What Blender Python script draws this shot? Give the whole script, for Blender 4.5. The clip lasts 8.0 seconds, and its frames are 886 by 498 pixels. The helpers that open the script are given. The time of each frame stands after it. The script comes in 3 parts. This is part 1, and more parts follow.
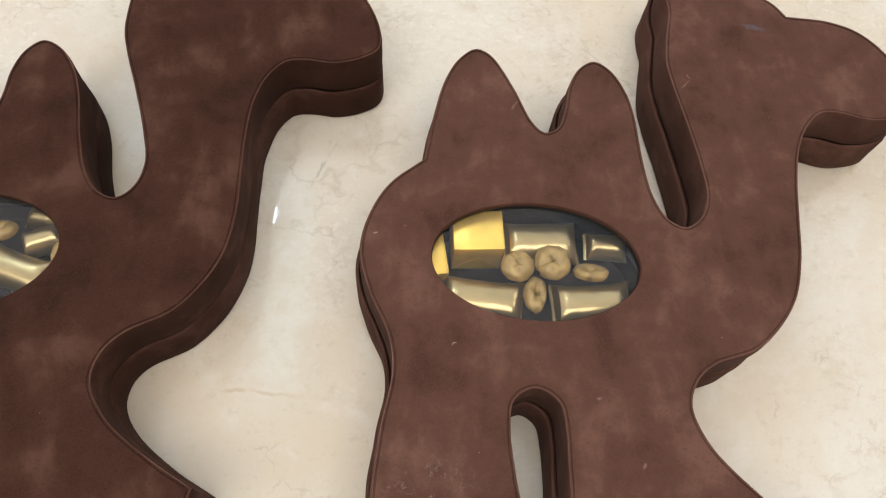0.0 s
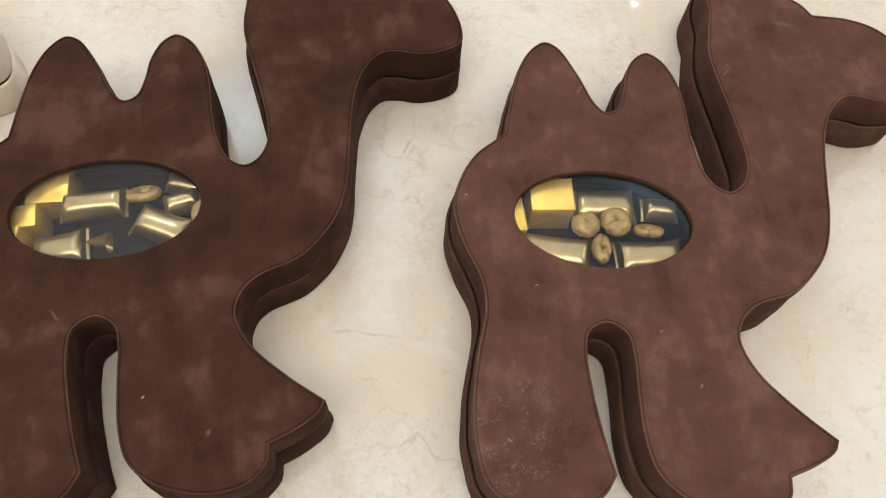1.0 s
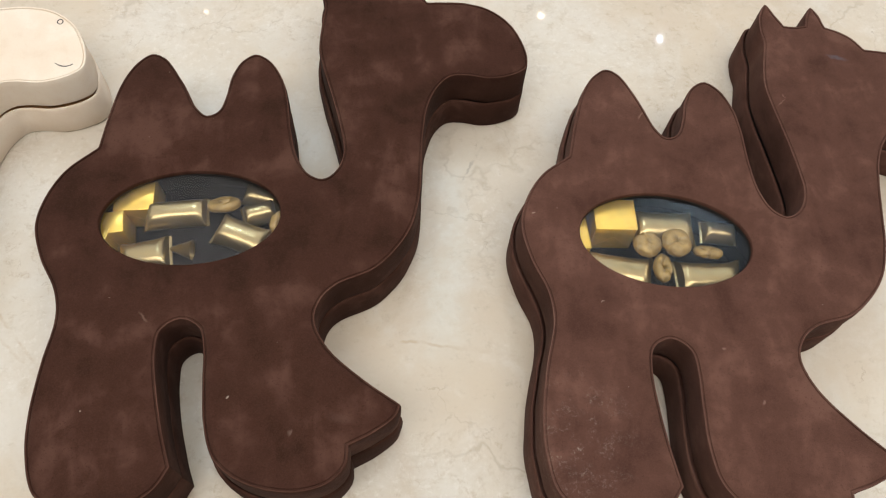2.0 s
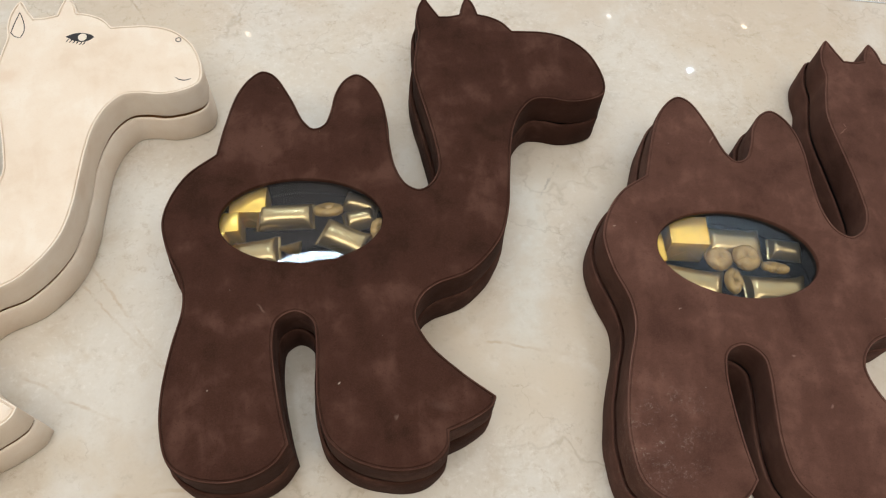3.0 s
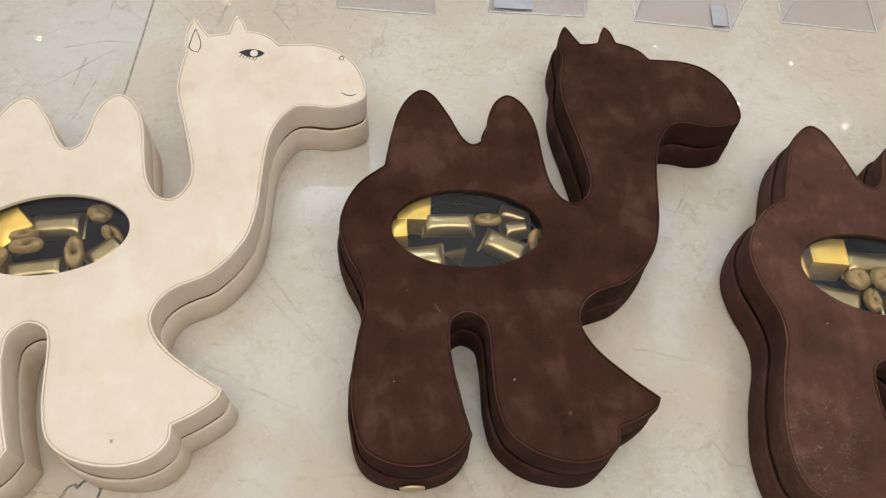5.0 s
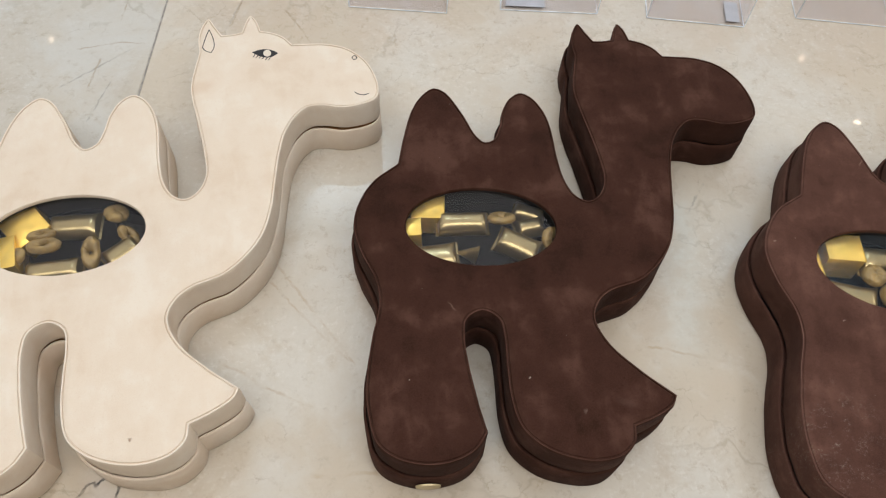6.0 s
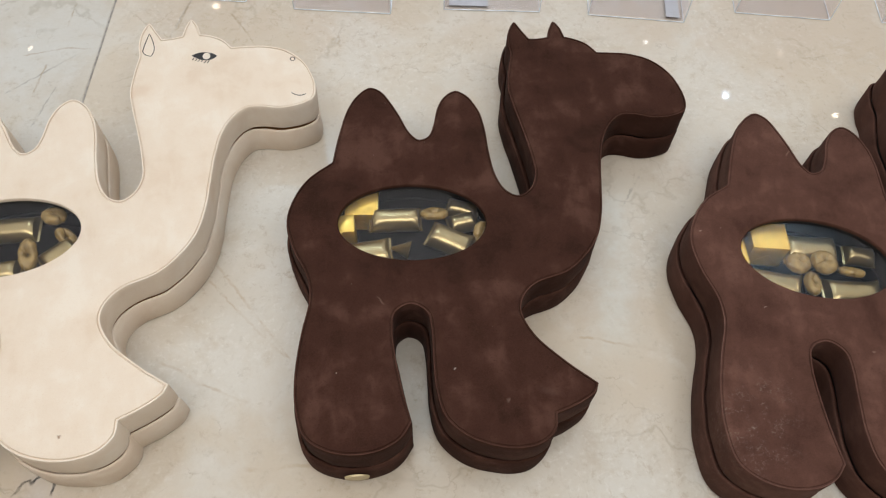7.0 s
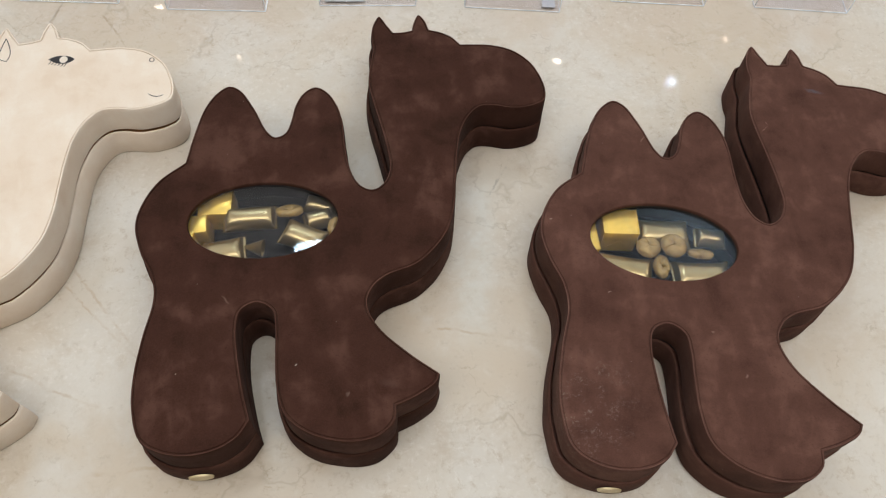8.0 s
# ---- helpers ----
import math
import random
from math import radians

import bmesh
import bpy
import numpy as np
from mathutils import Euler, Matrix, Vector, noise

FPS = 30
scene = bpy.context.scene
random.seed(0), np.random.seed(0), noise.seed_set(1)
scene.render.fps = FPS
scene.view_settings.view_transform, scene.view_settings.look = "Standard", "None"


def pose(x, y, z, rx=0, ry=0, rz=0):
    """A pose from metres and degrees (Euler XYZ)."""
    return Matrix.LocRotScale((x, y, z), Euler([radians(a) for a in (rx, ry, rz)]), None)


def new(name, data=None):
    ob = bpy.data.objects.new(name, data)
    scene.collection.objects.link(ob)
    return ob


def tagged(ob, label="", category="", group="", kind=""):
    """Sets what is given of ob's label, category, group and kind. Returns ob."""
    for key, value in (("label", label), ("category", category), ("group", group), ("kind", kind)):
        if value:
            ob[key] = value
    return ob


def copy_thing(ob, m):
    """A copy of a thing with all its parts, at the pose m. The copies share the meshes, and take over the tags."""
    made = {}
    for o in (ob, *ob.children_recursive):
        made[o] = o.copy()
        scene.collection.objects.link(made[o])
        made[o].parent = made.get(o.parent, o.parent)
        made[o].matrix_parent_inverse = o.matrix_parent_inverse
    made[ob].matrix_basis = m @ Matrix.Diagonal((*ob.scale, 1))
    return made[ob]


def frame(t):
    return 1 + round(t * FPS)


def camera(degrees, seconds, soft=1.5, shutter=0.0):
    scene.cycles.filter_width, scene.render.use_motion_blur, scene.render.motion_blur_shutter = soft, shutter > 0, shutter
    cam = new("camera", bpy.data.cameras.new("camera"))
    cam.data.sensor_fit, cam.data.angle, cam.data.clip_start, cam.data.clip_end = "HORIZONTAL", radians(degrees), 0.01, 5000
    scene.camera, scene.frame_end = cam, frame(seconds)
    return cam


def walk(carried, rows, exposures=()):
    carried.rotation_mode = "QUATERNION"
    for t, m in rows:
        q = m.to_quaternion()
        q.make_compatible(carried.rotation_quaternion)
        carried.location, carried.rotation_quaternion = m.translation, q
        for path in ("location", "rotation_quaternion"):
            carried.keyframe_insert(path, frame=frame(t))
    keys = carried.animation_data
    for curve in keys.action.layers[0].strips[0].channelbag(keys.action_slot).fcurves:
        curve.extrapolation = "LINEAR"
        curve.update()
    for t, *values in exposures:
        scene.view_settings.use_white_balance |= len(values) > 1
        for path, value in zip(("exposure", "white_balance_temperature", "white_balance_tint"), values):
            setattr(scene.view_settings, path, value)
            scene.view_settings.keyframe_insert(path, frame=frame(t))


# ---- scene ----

# ---------------------------------------------------------------- camera
cam = camera(61.01, 8.0, 1.2)
ROWS = [
    (0, 0.1017, -0.071, 0.5146, 24.778, -3.651, -9.52),
    (0.5, 0.0595, -0.1064, 0.5512, 25.283, -3.49, -9.621),
    (1, 0.0293, -0.136, 0.5697, 26.057, -3.218, -9.232),
    (1.5, 0.0077, -0.1404, 0.5731, 27.083, -3.148, -8.509),
    (3, -0.0869, -0.1787, 0.6164, 29.831, -2.953, -5.389),
    (3.5, -0.1266, -0.1907, 0.6281, 30.689, -3.018, -4.641),
    (4, -0.1643, -0.1979, 0.635, 31.289, -3.141, -3.999),
    (4.5, -0.1912, -0.2052, 0.6441, 31.505, -3.18, -3.491),
    (5, -0.2178, -0.205, 0.6405, 31.633, -2.889, -2.928),
    (6.5, -0.2225, -0.205, 0.6432, 31.442, -1.99, -2.927),
    (7, -0.164, -0.2199, 0.6516, 31.612, -1.841, -3.893),
    (7.5, -0.0898, -0.2266, 0.6509, 31.474, -1.874, -5.203),
    (8, -0.0472, -0.2325, 0.6577, 31.322, -2.199, -6.53),
]
walk(cam, [(t, pose(*r)) for t, *r in ROWS], [(0, 0.34, 6500, 10), (1.5, 0.29, 6500, 10), (3.0, 0.10, 6480, 10), (4.5, -0.06, 6450, 10), (6.5, -0.07, 6280, 10), (8, -0.04, 6280, 10)])

# ---------------------------------------------------------------- lights
world = bpy.data.worlds.new("room_air")
world.use_nodes = True
world.node_tree.nodes["Background"].inputs["Color"].default_value = (0.8, 0.85, 1.0, 1)
world.node_tree.nodes["Background"].inputs["Strength"].default_value = 0.0
scene.world = world

CEILING = 2.0       # above the table top, which is z = 0
FLOOR = -0.9
# round downlights: x, y, radius of the glowing disc, watts, warmth
DOWNLIGHTS = [
    (-0.248, 1.29, 0.112, 6.0, 2),
    (1.45, 2.20, 0.012, 0.18, 2),
    (1.94, 2.05, 0.014, 0.045, 1),
    (1.80, 2.47, 0.014, 0.035, 1),
    (1.13, 2.57, 0.014, 0.020, 0),
    (0.92, 2.38, 0.014, 0.090, 1),
    (-0.62, 2.52, 0.014, 0.025, 1),
    (-1.02, 2.90, 0.020, 0.080, 1),
    (-1.88, 2.63, 0.014, 0.030, 1),
]
# soft fill panels, added out of view: x, y, length, width, watts, warmth
FILL_PANELS = [
    (0.10, 1.65, 5.6, 3.4, 38.0, 3),
    (-0.20, -0.62, 2.4, 0.8, 32.0, 4),
    (3.30, 0.90, 0.6, 1.2, 24.0, 4),
    (-3.30, 0.90, 0.6, 1.2, 6.0, 4),
]
# cool backlit sheets just below the large panel, brightest in the middle: x, y, length, width, glow
COOL_SHEETS = [(-0.42, 1.78, 0.80, 0.66, 4.2), (1.28, 1.28, 0.80, 0.80, 2.4)]
COLOURS = [(1.0, 0.965, 0.92), (1.0, 0.80, 0.58), (0.66, 0.86, 1.0), (0.98, 0.965, 0.955), (1.0, 0.95, 0.885)]


# ---------------------------------------------------------------- material helpers
class Mat:
    """A node material with short calls for the usual nodes."""

    def __init__(self, name):
        self.m = bpy.data.materials.new(name)
        self.m.use_nodes = True
        self.t = self.m.node_tree
        self.b = self.t.nodes["Principled BSDF"]
        self.out = self.t.nodes["Material Output"]
        self.co = self.t.nodes.new("ShaderNodeTexCoord").outputs["Object"]

    def node(self, kind, inputs=(), **props):
        n = self.t.nodes.new(kind)
        for k, v in props.items():
            setattr(n, k, v)
        for k, v in dict(inputs).items():
            if isinstance(v, bpy.types.NodeSocket):
                self.t.links.new(v, n.inputs[k])
            else:
                n.inputs[k].default_value = v
        return n

    def math(self, op, a, b=0.0, c=0.0, clamp=False):
        return self.node("ShaderNodeMath", {0: a, 1: b, 2: c}, operation=op, use_clamp=clamp).outputs[0]

    def vmath(self, op, a, b):
        return self.node("ShaderNodeVectorMath", {0: a, 1: b}, operation=op).outputs[0]

    def noise(self, scale, detail=4.0, rough=0.55, co=None, distort=0.0):
        return self.node("ShaderNodeTexNoise", {"Vector": co or self.co, "Scale": scale, "Detail": detail, "Roughness": rough,
                                                "Distortion": distort}).outputs["Fac"]

    def ramp(self, fac, lo, hi, a=0.0, b=1.0):
        return self.node("ShaderNodeMapRange", {"Value": fac, "From Min": lo, "From Max": hi, "To Min": a, "To Max": b},
                         interpolation_type="SMOOTHSTEP").outputs[0]

    def mix(self, fac, a, b, mode="MIX"):
        n = self.t.nodes.new("ShaderNodeMix")
        n.data_type, n.blend_type = "RGBA", mode
        for k, v in ((0, fac), (6, a), (7, b)):
            if isinstance(v, bpy.types.NodeSocket):
                self.t.links.new(v, n.inputs[k])
            else:
                n.inputs[k].default_value = (*v, 1) if k and len(v) == 3 else v
        return n.outputs[2]

    def bump(self, height, strength, distance, normal=None):
        ins = {"Height": height, "Strength": strength, "Distance": distance}
        if normal:
            ins["Normal"] = normal
        return self.node("ShaderNodeBump", ins).outputs[0]

    def set(self, **values):
        for k, v in values.items():
            k = k.replace("_", " ")
            if isinstance(v, bpy.types.NodeSocket):
                self.t.links.new(v, self.b.inputs[k])
            else:
                self.b.inputs[k].default_value = (*v, 1) if isinstance(v, tuple) and len(v) == 3 else v
        return self.m

    def shifted(self):
        """Object coordinates moved by a random amount for each object."""
        r = self.node("ShaderNodeObjectInfo").outputs["Random"]
        v = self.node("ShaderNodeCombineXYZ", {0: self.math("MULTIPLY", r, 7.3), 1: self.math("MULTIPLY", r, 3.1), 2: 0.0}).outputs[0]
        return self.vmath("ADD", self.co, v)


def suede(name, deep, mid, light, dust=None, sheen=0.012, marks=()):
    m = Mat(name)
    co = m.shifted()
    big = m.noise(15, 2, 0.45, co, 0.4)
    med = m.noise(44, 4, 0.6, co, 0.3)
    fine = m.noise(1100, 3, 0.75, co)
    # brushed nap: strokes of pile that lie one way or the other
    brushed = m.noise(60, 3, 0.55, m.node("ShaderNodeMapping", {"Vector": co, "Rotation": (0, 0, 0.5), "Scale": (1.0, 0.35, 1.0)}).outputs[0], 0.8)
    nap = m.math("ADD", m.math("MULTIPLY", big, 0.48), m.math("ADD", m.math("MULTIPLY", med, 0.34), m.math("MULTIPLY", brushed, 0.18)))
    col = m.mix(m.ramp(nap, 0.36, 0.50), deep, mid)
    col = m.mix(m.ramp(nap, 0.49, 0.63), col, light)
    col = m.mix(m.ramp(fine, 0.40, 0.72, 0, 0.30), col, light)
    col = m.mix(m.ramp(m.noise(700, 2, 0.6, co), 0.42, 0.28, 0, 0.45), col, deep)
    # lint and pale specks
    vor = m.node("ShaderNodeTexVoronoi", {"Vector": co, "Scale": 42.0}, feature="F1").outputs["Distance"]
    col = m.mix(m.ramp(vor, 0.020, 0.010, 0, 0.32), col, (0.5, 0.45, 0.4))
    if dust:
        d = m.node("ShaderNodeVectorMath", {0: m.vmath("MULTIPLY", m.vmath("SUBTRACT", m.co, dust), (1.0, 0.75, 0.0)), 1: (0, 0, 0)},
                   operation="LENGTH").outputs["Value"]
        patch = m.ramp(d, 0.050, 0.008)
        grit = m.math("MULTIPLY", m.ramp(m.noise(420, 6, 0.8), 0.50, 0.75), m.ramp(m.noise(70, 3, 0.6), 0.42, 0.62))
        col = m.mix(m.math("MULTIPLY", m.math("MULTIPLY", patch, grit), 0.42), col, (0.5, 0.46, 0.42))
    # single scuffs and stains: x, y, half length, half width, turn, colour, strength
    for x, y, a, b, turn, colour, strength in marks:
        rough_co = m.vmath("ADD", m.co, m.vmath("MULTIPLY", m.vmath("SUBTRACT", m.node("ShaderNodeTexNoise", {"Vector": m.co, "Scale": 160.0}).outputs["Color"],
                                                                    (0.5, 0.5, 0.5)), (0.006, 0.006, 0.0)))
        local = m.node("ShaderNodeMapping", {"Vector": rough_co, "Location": (x, y, 0), "Rotation": (0, 0, radians(turn)), "Scale": (a, b, 1000.0)},
                       vector_type="TEXTURE").outputs[0]
        far = m.node("ShaderNodeVectorMath", {0: local, 1: (0, 0, 0)}, operation="LENGTH").outputs["Value"]
        col = m.mix(m.ramp(far, 1.0, 0.2, 0, strength), col, colour)
    n = m.bump(fine, 0.35, 0.0006)
    n = m.bump(m.noise(70, 3, 0.6, co), 0.22, 0.0014, n)
    return m.set(Base_Color=col, Roughness=0.92, Normal=n, Sheen_Weight=sheen, Sheen_Roughness=0.45, Sheen_Tint=(1.0, 0.85, 0.78),
                 Specular_IOR_Level=0.08)


COUNTER_TURN = -3.6   # the counter and the row of clear boxes stand a little askew


def marble(name, veins, tint=(0.95, 0.95, 0.95)):
    m = Mat(name)
    co = m.co
    warp = m.node("ShaderNodeTexNoise", {"Vector": co, "Scale": 9.0, "Detail": 5.0, "Roughness": 0.6}).outputs["Color"]
    wco = m.vmath("ADD", co, m.vmath("MULTIPLY", m.vmath("SUBTRACT", warp, (0.5, 0.5, 0.5)), (0.034, 0.034, 0.0)))
    base = m.mix(m.ramp(m.noise(3.0, 5, 0.6, wco), 0.36, 0.64), (0.575, 0.495, 0.39), (0.615, 0.57, 0.495))
    base = m.mix(m.ramp(m.noise(7.5, 6, 0.65, wco, 0.5), 0.44, 0.66, 0, 0.6), base, (0.65, 0.63, 0.58))
    base = m.mix(m.ramp(m.noise(12, 8, 0.72, wco), 0.50, 0.68, 0, 0.48), base, (0.49, 0.40, 0.29))
    base = m.mix(m.ramp(m.noise(26, 6, 0.7, wco), 0.52, 0.72, 0, 0.34), base, (0.70, 0.67, 0.62))
    # thin broken veins at two sizes
    for scale, wide, strength, shift in ((2.2, 0.006, 0.34, 0.0), (6.0, 0.008, 0.22, 5.0)):
        v = m.noise(scale, 6, 0.55, m.vmath("ADD", wco, (shift, shift, 0)), 0.25)
        line = m.ramp(m.math("ABSOLUTE", m.math("SUBTRACT", v, 0.5)), wide, 0.0)
        line = m.math("MULTIPLY", line, m.ramp(m.noise(7.0, 3, 0.5, m.vmath("ADD", co, (shift, 2.0, 0))), 0.48, 0.66))
        base = m.mix(m.math("MULTIPLY", line, strength), base, (0.33, 0.27, 0.19))
    base = m.mix(m.ramp(m.noise(95, 4, 0.7), 0.55, 0.76, 0, 0.36), base, (0.38, 0.32, 0.24))
    # hairline cracks that run between the crystals, only here and there
    crack_co = m.vmath("ADD", co, m.vmath("MULTIPLY", m.vmath("SUBTRACT", m.node("ShaderNodeTexNoise", {"Vector": co, "Scale": 28.0, "Detail": 5.0, "Roughness": 0.65}).outputs["Color"],
                                                                              (0.5, 0.5, 0.5)), (0.05, 0.05, 0.0)))
    for scale, wide, lo, strength in ((9.0, 0.012, 0.55, 0.36), (24.0, 0.022, 0.56, 0.36)):
        edge = m.node("ShaderNodeTexVoronoi", {"Vector": crack_co, "Scale": scale}, feature="DISTANCE_TO_EDGE").outputs["Distance"]
        here = m.ramp(m.noise(scale * 0.8, 3, 0.55, m.vmath("ADD", co, (scale, 1.7, 0))), lo, lo + 0.10)
        base = m.mix(m.math("MULTIPLY", m.math("MULTIPLY", m.ramp(edge, wide, 0.0), here), strength), base, (0.34, 0.28, 0.20))
    # fine crystal grain, cloudy patches and small pits
    base = m.mix(m.ramp(m.noise(330, 4, 0.75), 0.45, 0.70, 0, 0.09), base, (0.44, 0.40, 0.34))
    pit = m.node("ShaderNodeTexVoronoi", {"Vector": crack_co, "Scale": 26.0}, feature="F1").outputs["Distance"]
    base = m.mix(m.math("MULTIPLY", m.ramp(pit, 0.05, 0.02, 0, 0.6), m.ramp(m.noise(18, 2), 0.52, 0.62)), base, (0.25, 0.21, 0.16))
    base = m.mix(m.math("MULTIPLY", m.ramp(m.noise(150, 5, 0.7, wco), 0.50, 0.72), m.ramp(m.noise(6, 4), 0.42, 0.62, 0, 0.38)), base, (0.80, 0.78, 0.74))
    base = m.mix(m.math("MULTIPLY", m.ramp(m.noise(70, 7, 0.78, wco), 0.52, 0.66), m.ramp(m.noise(5, 3, 0.5, m.vmath("ADD", co, (3.0, 1.0, 0))), 0.40, 0.60, 0, 0.55)),
                 base, (0.43, 0.35, 0.25))
    base = m.mix(1.0, base, tint, "MULTIPLY")
    x_warped = m.node("ShaderNodeSeparateXYZ", {0: wco})
    # the black crack and the thin veins keep their line, with a fine jitter only
    jitter = m.vmath("MULTIPLY", m.vmath("SUBTRACT", m.node("ShaderNodeTexNoise", {"Vector": co, "Scale": 150.0, "Detail": 3.0}).outputs["Color"], (0.5, 0.5, 0.5)),
                     (0.005, 0.005, 0.0))
    x_true = m.node("ShaderNodeSeparateXYZ", {0: m.vmath("ADD", co, jitter)})
    c, sn = math.cos(radians(-COUNTER_TURN)), math.sin(radians(-COUNTER_TURN))
    for px, py, qx, qy, w, colour, strength in veins:
        ax, ay, bx, by = c * px - sn * py, sn * px + c * py, c * qx - sn * qy, sn * qx + c * qy
        dx, dy = bx - ax, by - ay
        ln = math.hypot(dx, dy)
        x = x_true if w < 0.0022 else x_warped
        soft_end = min(0.035, w * 2)
        along = m.math("MULTIPLY_ADD", x.outputs[0], dx / ln, m.math("MULTIPLY_ADD", x.outputs[1], dy / ln, -(ax * dx + ay * dy) / ln))
        off = m.math("MULTIPLY_ADD", x.outputs[0], -dy / ln, m.math("MULTIPLY_ADD", x.outputs[1], dx / ln, (ax * dy - ay * dx) / ln))
        mask = m.math("MULTIPLY", m.ramp(along, -soft_end, soft_end), m.ramp(along, ln + soft_end, ln - soft_end))
        mask = m.math("MULTIPLY", mask, m.ramp(m.math("ABSOLUTE", off), w, w * 0.2))
        mask = m.math("MULTIPLY", mask, m.ramp(m.noise(38, 4, 0.65), 0.38, 0.60, 0.45 if w > 0.01 or colour == BLACK else 0.10, 1.0))
        base = m.mix(m.math("MULTIPLY", mask, strength), base, colour)
    rough = m.ramp(m.noise(25, 4), 0.3, 0.7, 0.020, 0.042)
    return m.set(Base_Color=base, Roughness=rough, Specular_IOR_Level=0.5)


def plain(name, colour, rough=0.6, metal=0.0, vary=0.12, scale=40.0, bump=0.0):
    m = Mat(name)
    dark = tuple(c * (1 - vary) for c in colour)
    m.set(Base_Color=m.mix(m.ramp(m.noise(scale, 4, 0.6), 0.35, 0.65), dark, colour), Roughness=rough, Metallic=metal)
    if bump:
        m.set(Normal=m.bump(m.noise(scale * 4, 3), 0.3, bump))
    return m.m


def foil(name, colour, rough, crumple, scale, metal=0.8):
    m = Mat(name)
    co = m.shifted()
    n = m.bump(m.noise(scale, 3, 0.5, co, 0.6), crumple, 0.004)
    return m.set(Base_Color=m.mix(m.ramp(m.noise(90, 3, 0.6, co), 0.35, 0.7), colour, tuple(c * 0.75 for c in colour)),
                 Metallic=metal, Roughness=rough, Normal=n)


def clear(name, ior, tint, rough, gain, haze=0.0):
    """A thin clear sheet: see-through, with a Fresnel gloss; haze: a pale diffuse share laid over it."""
    m = Mat(name)
    n = m.bump(m.noise(22, 2, 0.4), 0.05, 0.004)
    face = m.node("ShaderNodeLayerWeight", {"Blend": 0.5, "Normal": n}).outputs["Facing"]
    r0 = ((ior - 1) / (ior + 1)) ** 2
    fr = m.math("MULTIPLY_ADD", m.math("POWER", face, 5.0), 1 - r0, r0)
    a = m.node("ShaderNodeBsdfTransparent", {"Color": (*tint, 1)}).outputs[0]
    b = m.node("ShaderNodeBsdfGlossy", {"Color": (1, 0.97, 1, 1), "Roughness": rough, "Normal": n}).outputs[0]
    mx = m.node("ShaderNodeMixShader", {0: m.math("MULTIPLY", fr, gain, clamp=True), 1: a, 2: b}).outputs[0]
    if haze:
        pale_veil = m.node("ShaderNodeBsdfDiffuse", {"Color": (0.80, 0.86, 0.92, 1)}).outputs[0]
        mx = m.node("ShaderNodeMixShader", {0: m.ramp(m.noise(30, 4, 0.6), 0.3, 0.7, haze * 0.4, haze * 1.6), 1: mx, 2: pale_veil}).outputs[0]
    m.t.links.new(mx, m.out.inputs["Surface"])
    return m.m


def glow(name, colour, strength):
    m = Mat(name)
    return m.set(Base_Color=(0.8, 0.8, 0.8), Emission_Color=colour, Emission_Strength=strength)


PALE, MAUVE = (0.64, 0.67, 0.64), (0.50, 0.45, 0.45)
# the black crack near the cream box's foot, metres on the counter
CRACK = [(-0.4898, -0.0438), (-0.4874, -0.0393), (-0.4837, -0.0349), (-0.4786, -0.0328), (-0.4772, -0.0356), (-0.4710, -0.0294), (-0.4666, -0.0282),
         (-0.4573, -0.0314), (-0.4576, -0.0379), (-0.4593, -0.0442)]
UMBER = (0.33, 0.25, 0.16)
# thin branching veins that run on from one slab to the next
BRANCHES = [
    (-0.409, 0.556, -0.419, 0.511, 0.0018, UMBER, 0.55),
    (-0.419, 0.511, -0.436, 0.483, 0.0018, UMBER, 0.55),
    (-0.591, 0.471, -0.544, 0.481, 0.0018, UMBER, 0.55),
    (-0.544, 0.481, -0.518, 0.479, 0.0018, UMBER, 0.55),
    (-0.569, 0.404, -0.566, 0.434, 0.0018, UMBER, 0.55),
    (-0.566, 0.434, -0.563, 0.454, 0.0018, UMBER, 0.55),
    (-0.356, 0.535, -0.331, 0.495, 0.0018, UMBER, 0.55),
    (-0.331, 0.495, -0.323, 0.476, 0.0018, UMBER, 0.55),
    (-0.548, 0.558, -0.551, 0.518, 0.0018, UMBER, 0.55),
]
TAN, GREY, BLACK = (0.42, 0.31, 0.19), (0.25, 0.24, 0.22), (0.06, 0.055, 0.05)
BROWN = suede("brown_suede", (0.0270, 0.0115, 0.0074), (0.0420, 0.0178, 0.0121), (0.078, 0.0376, 0.0272), marks=[
    (-0.0773, -0.0096, 0.004, 0.0014, 60, (0.30, 0.22, 0.18), 0.22), (-0.1785, 0.0875, 0.008, 0.0014, -52, (0.20, 0.13, 0.10), 0.36),
    (-0.0432, -0.003, 0.013, 0.005, -12, (0.16, 0.10, 0.08), 0.12), (-0.217, 0.0226, 0.0012, 0.0012, 0, (0.45, 0.38, 0.32), 0.48),
    (-0.1194, 0.0203, 0.0012, 0.0012, 0, (0.5, 0.42, 0.36), 0.48)])
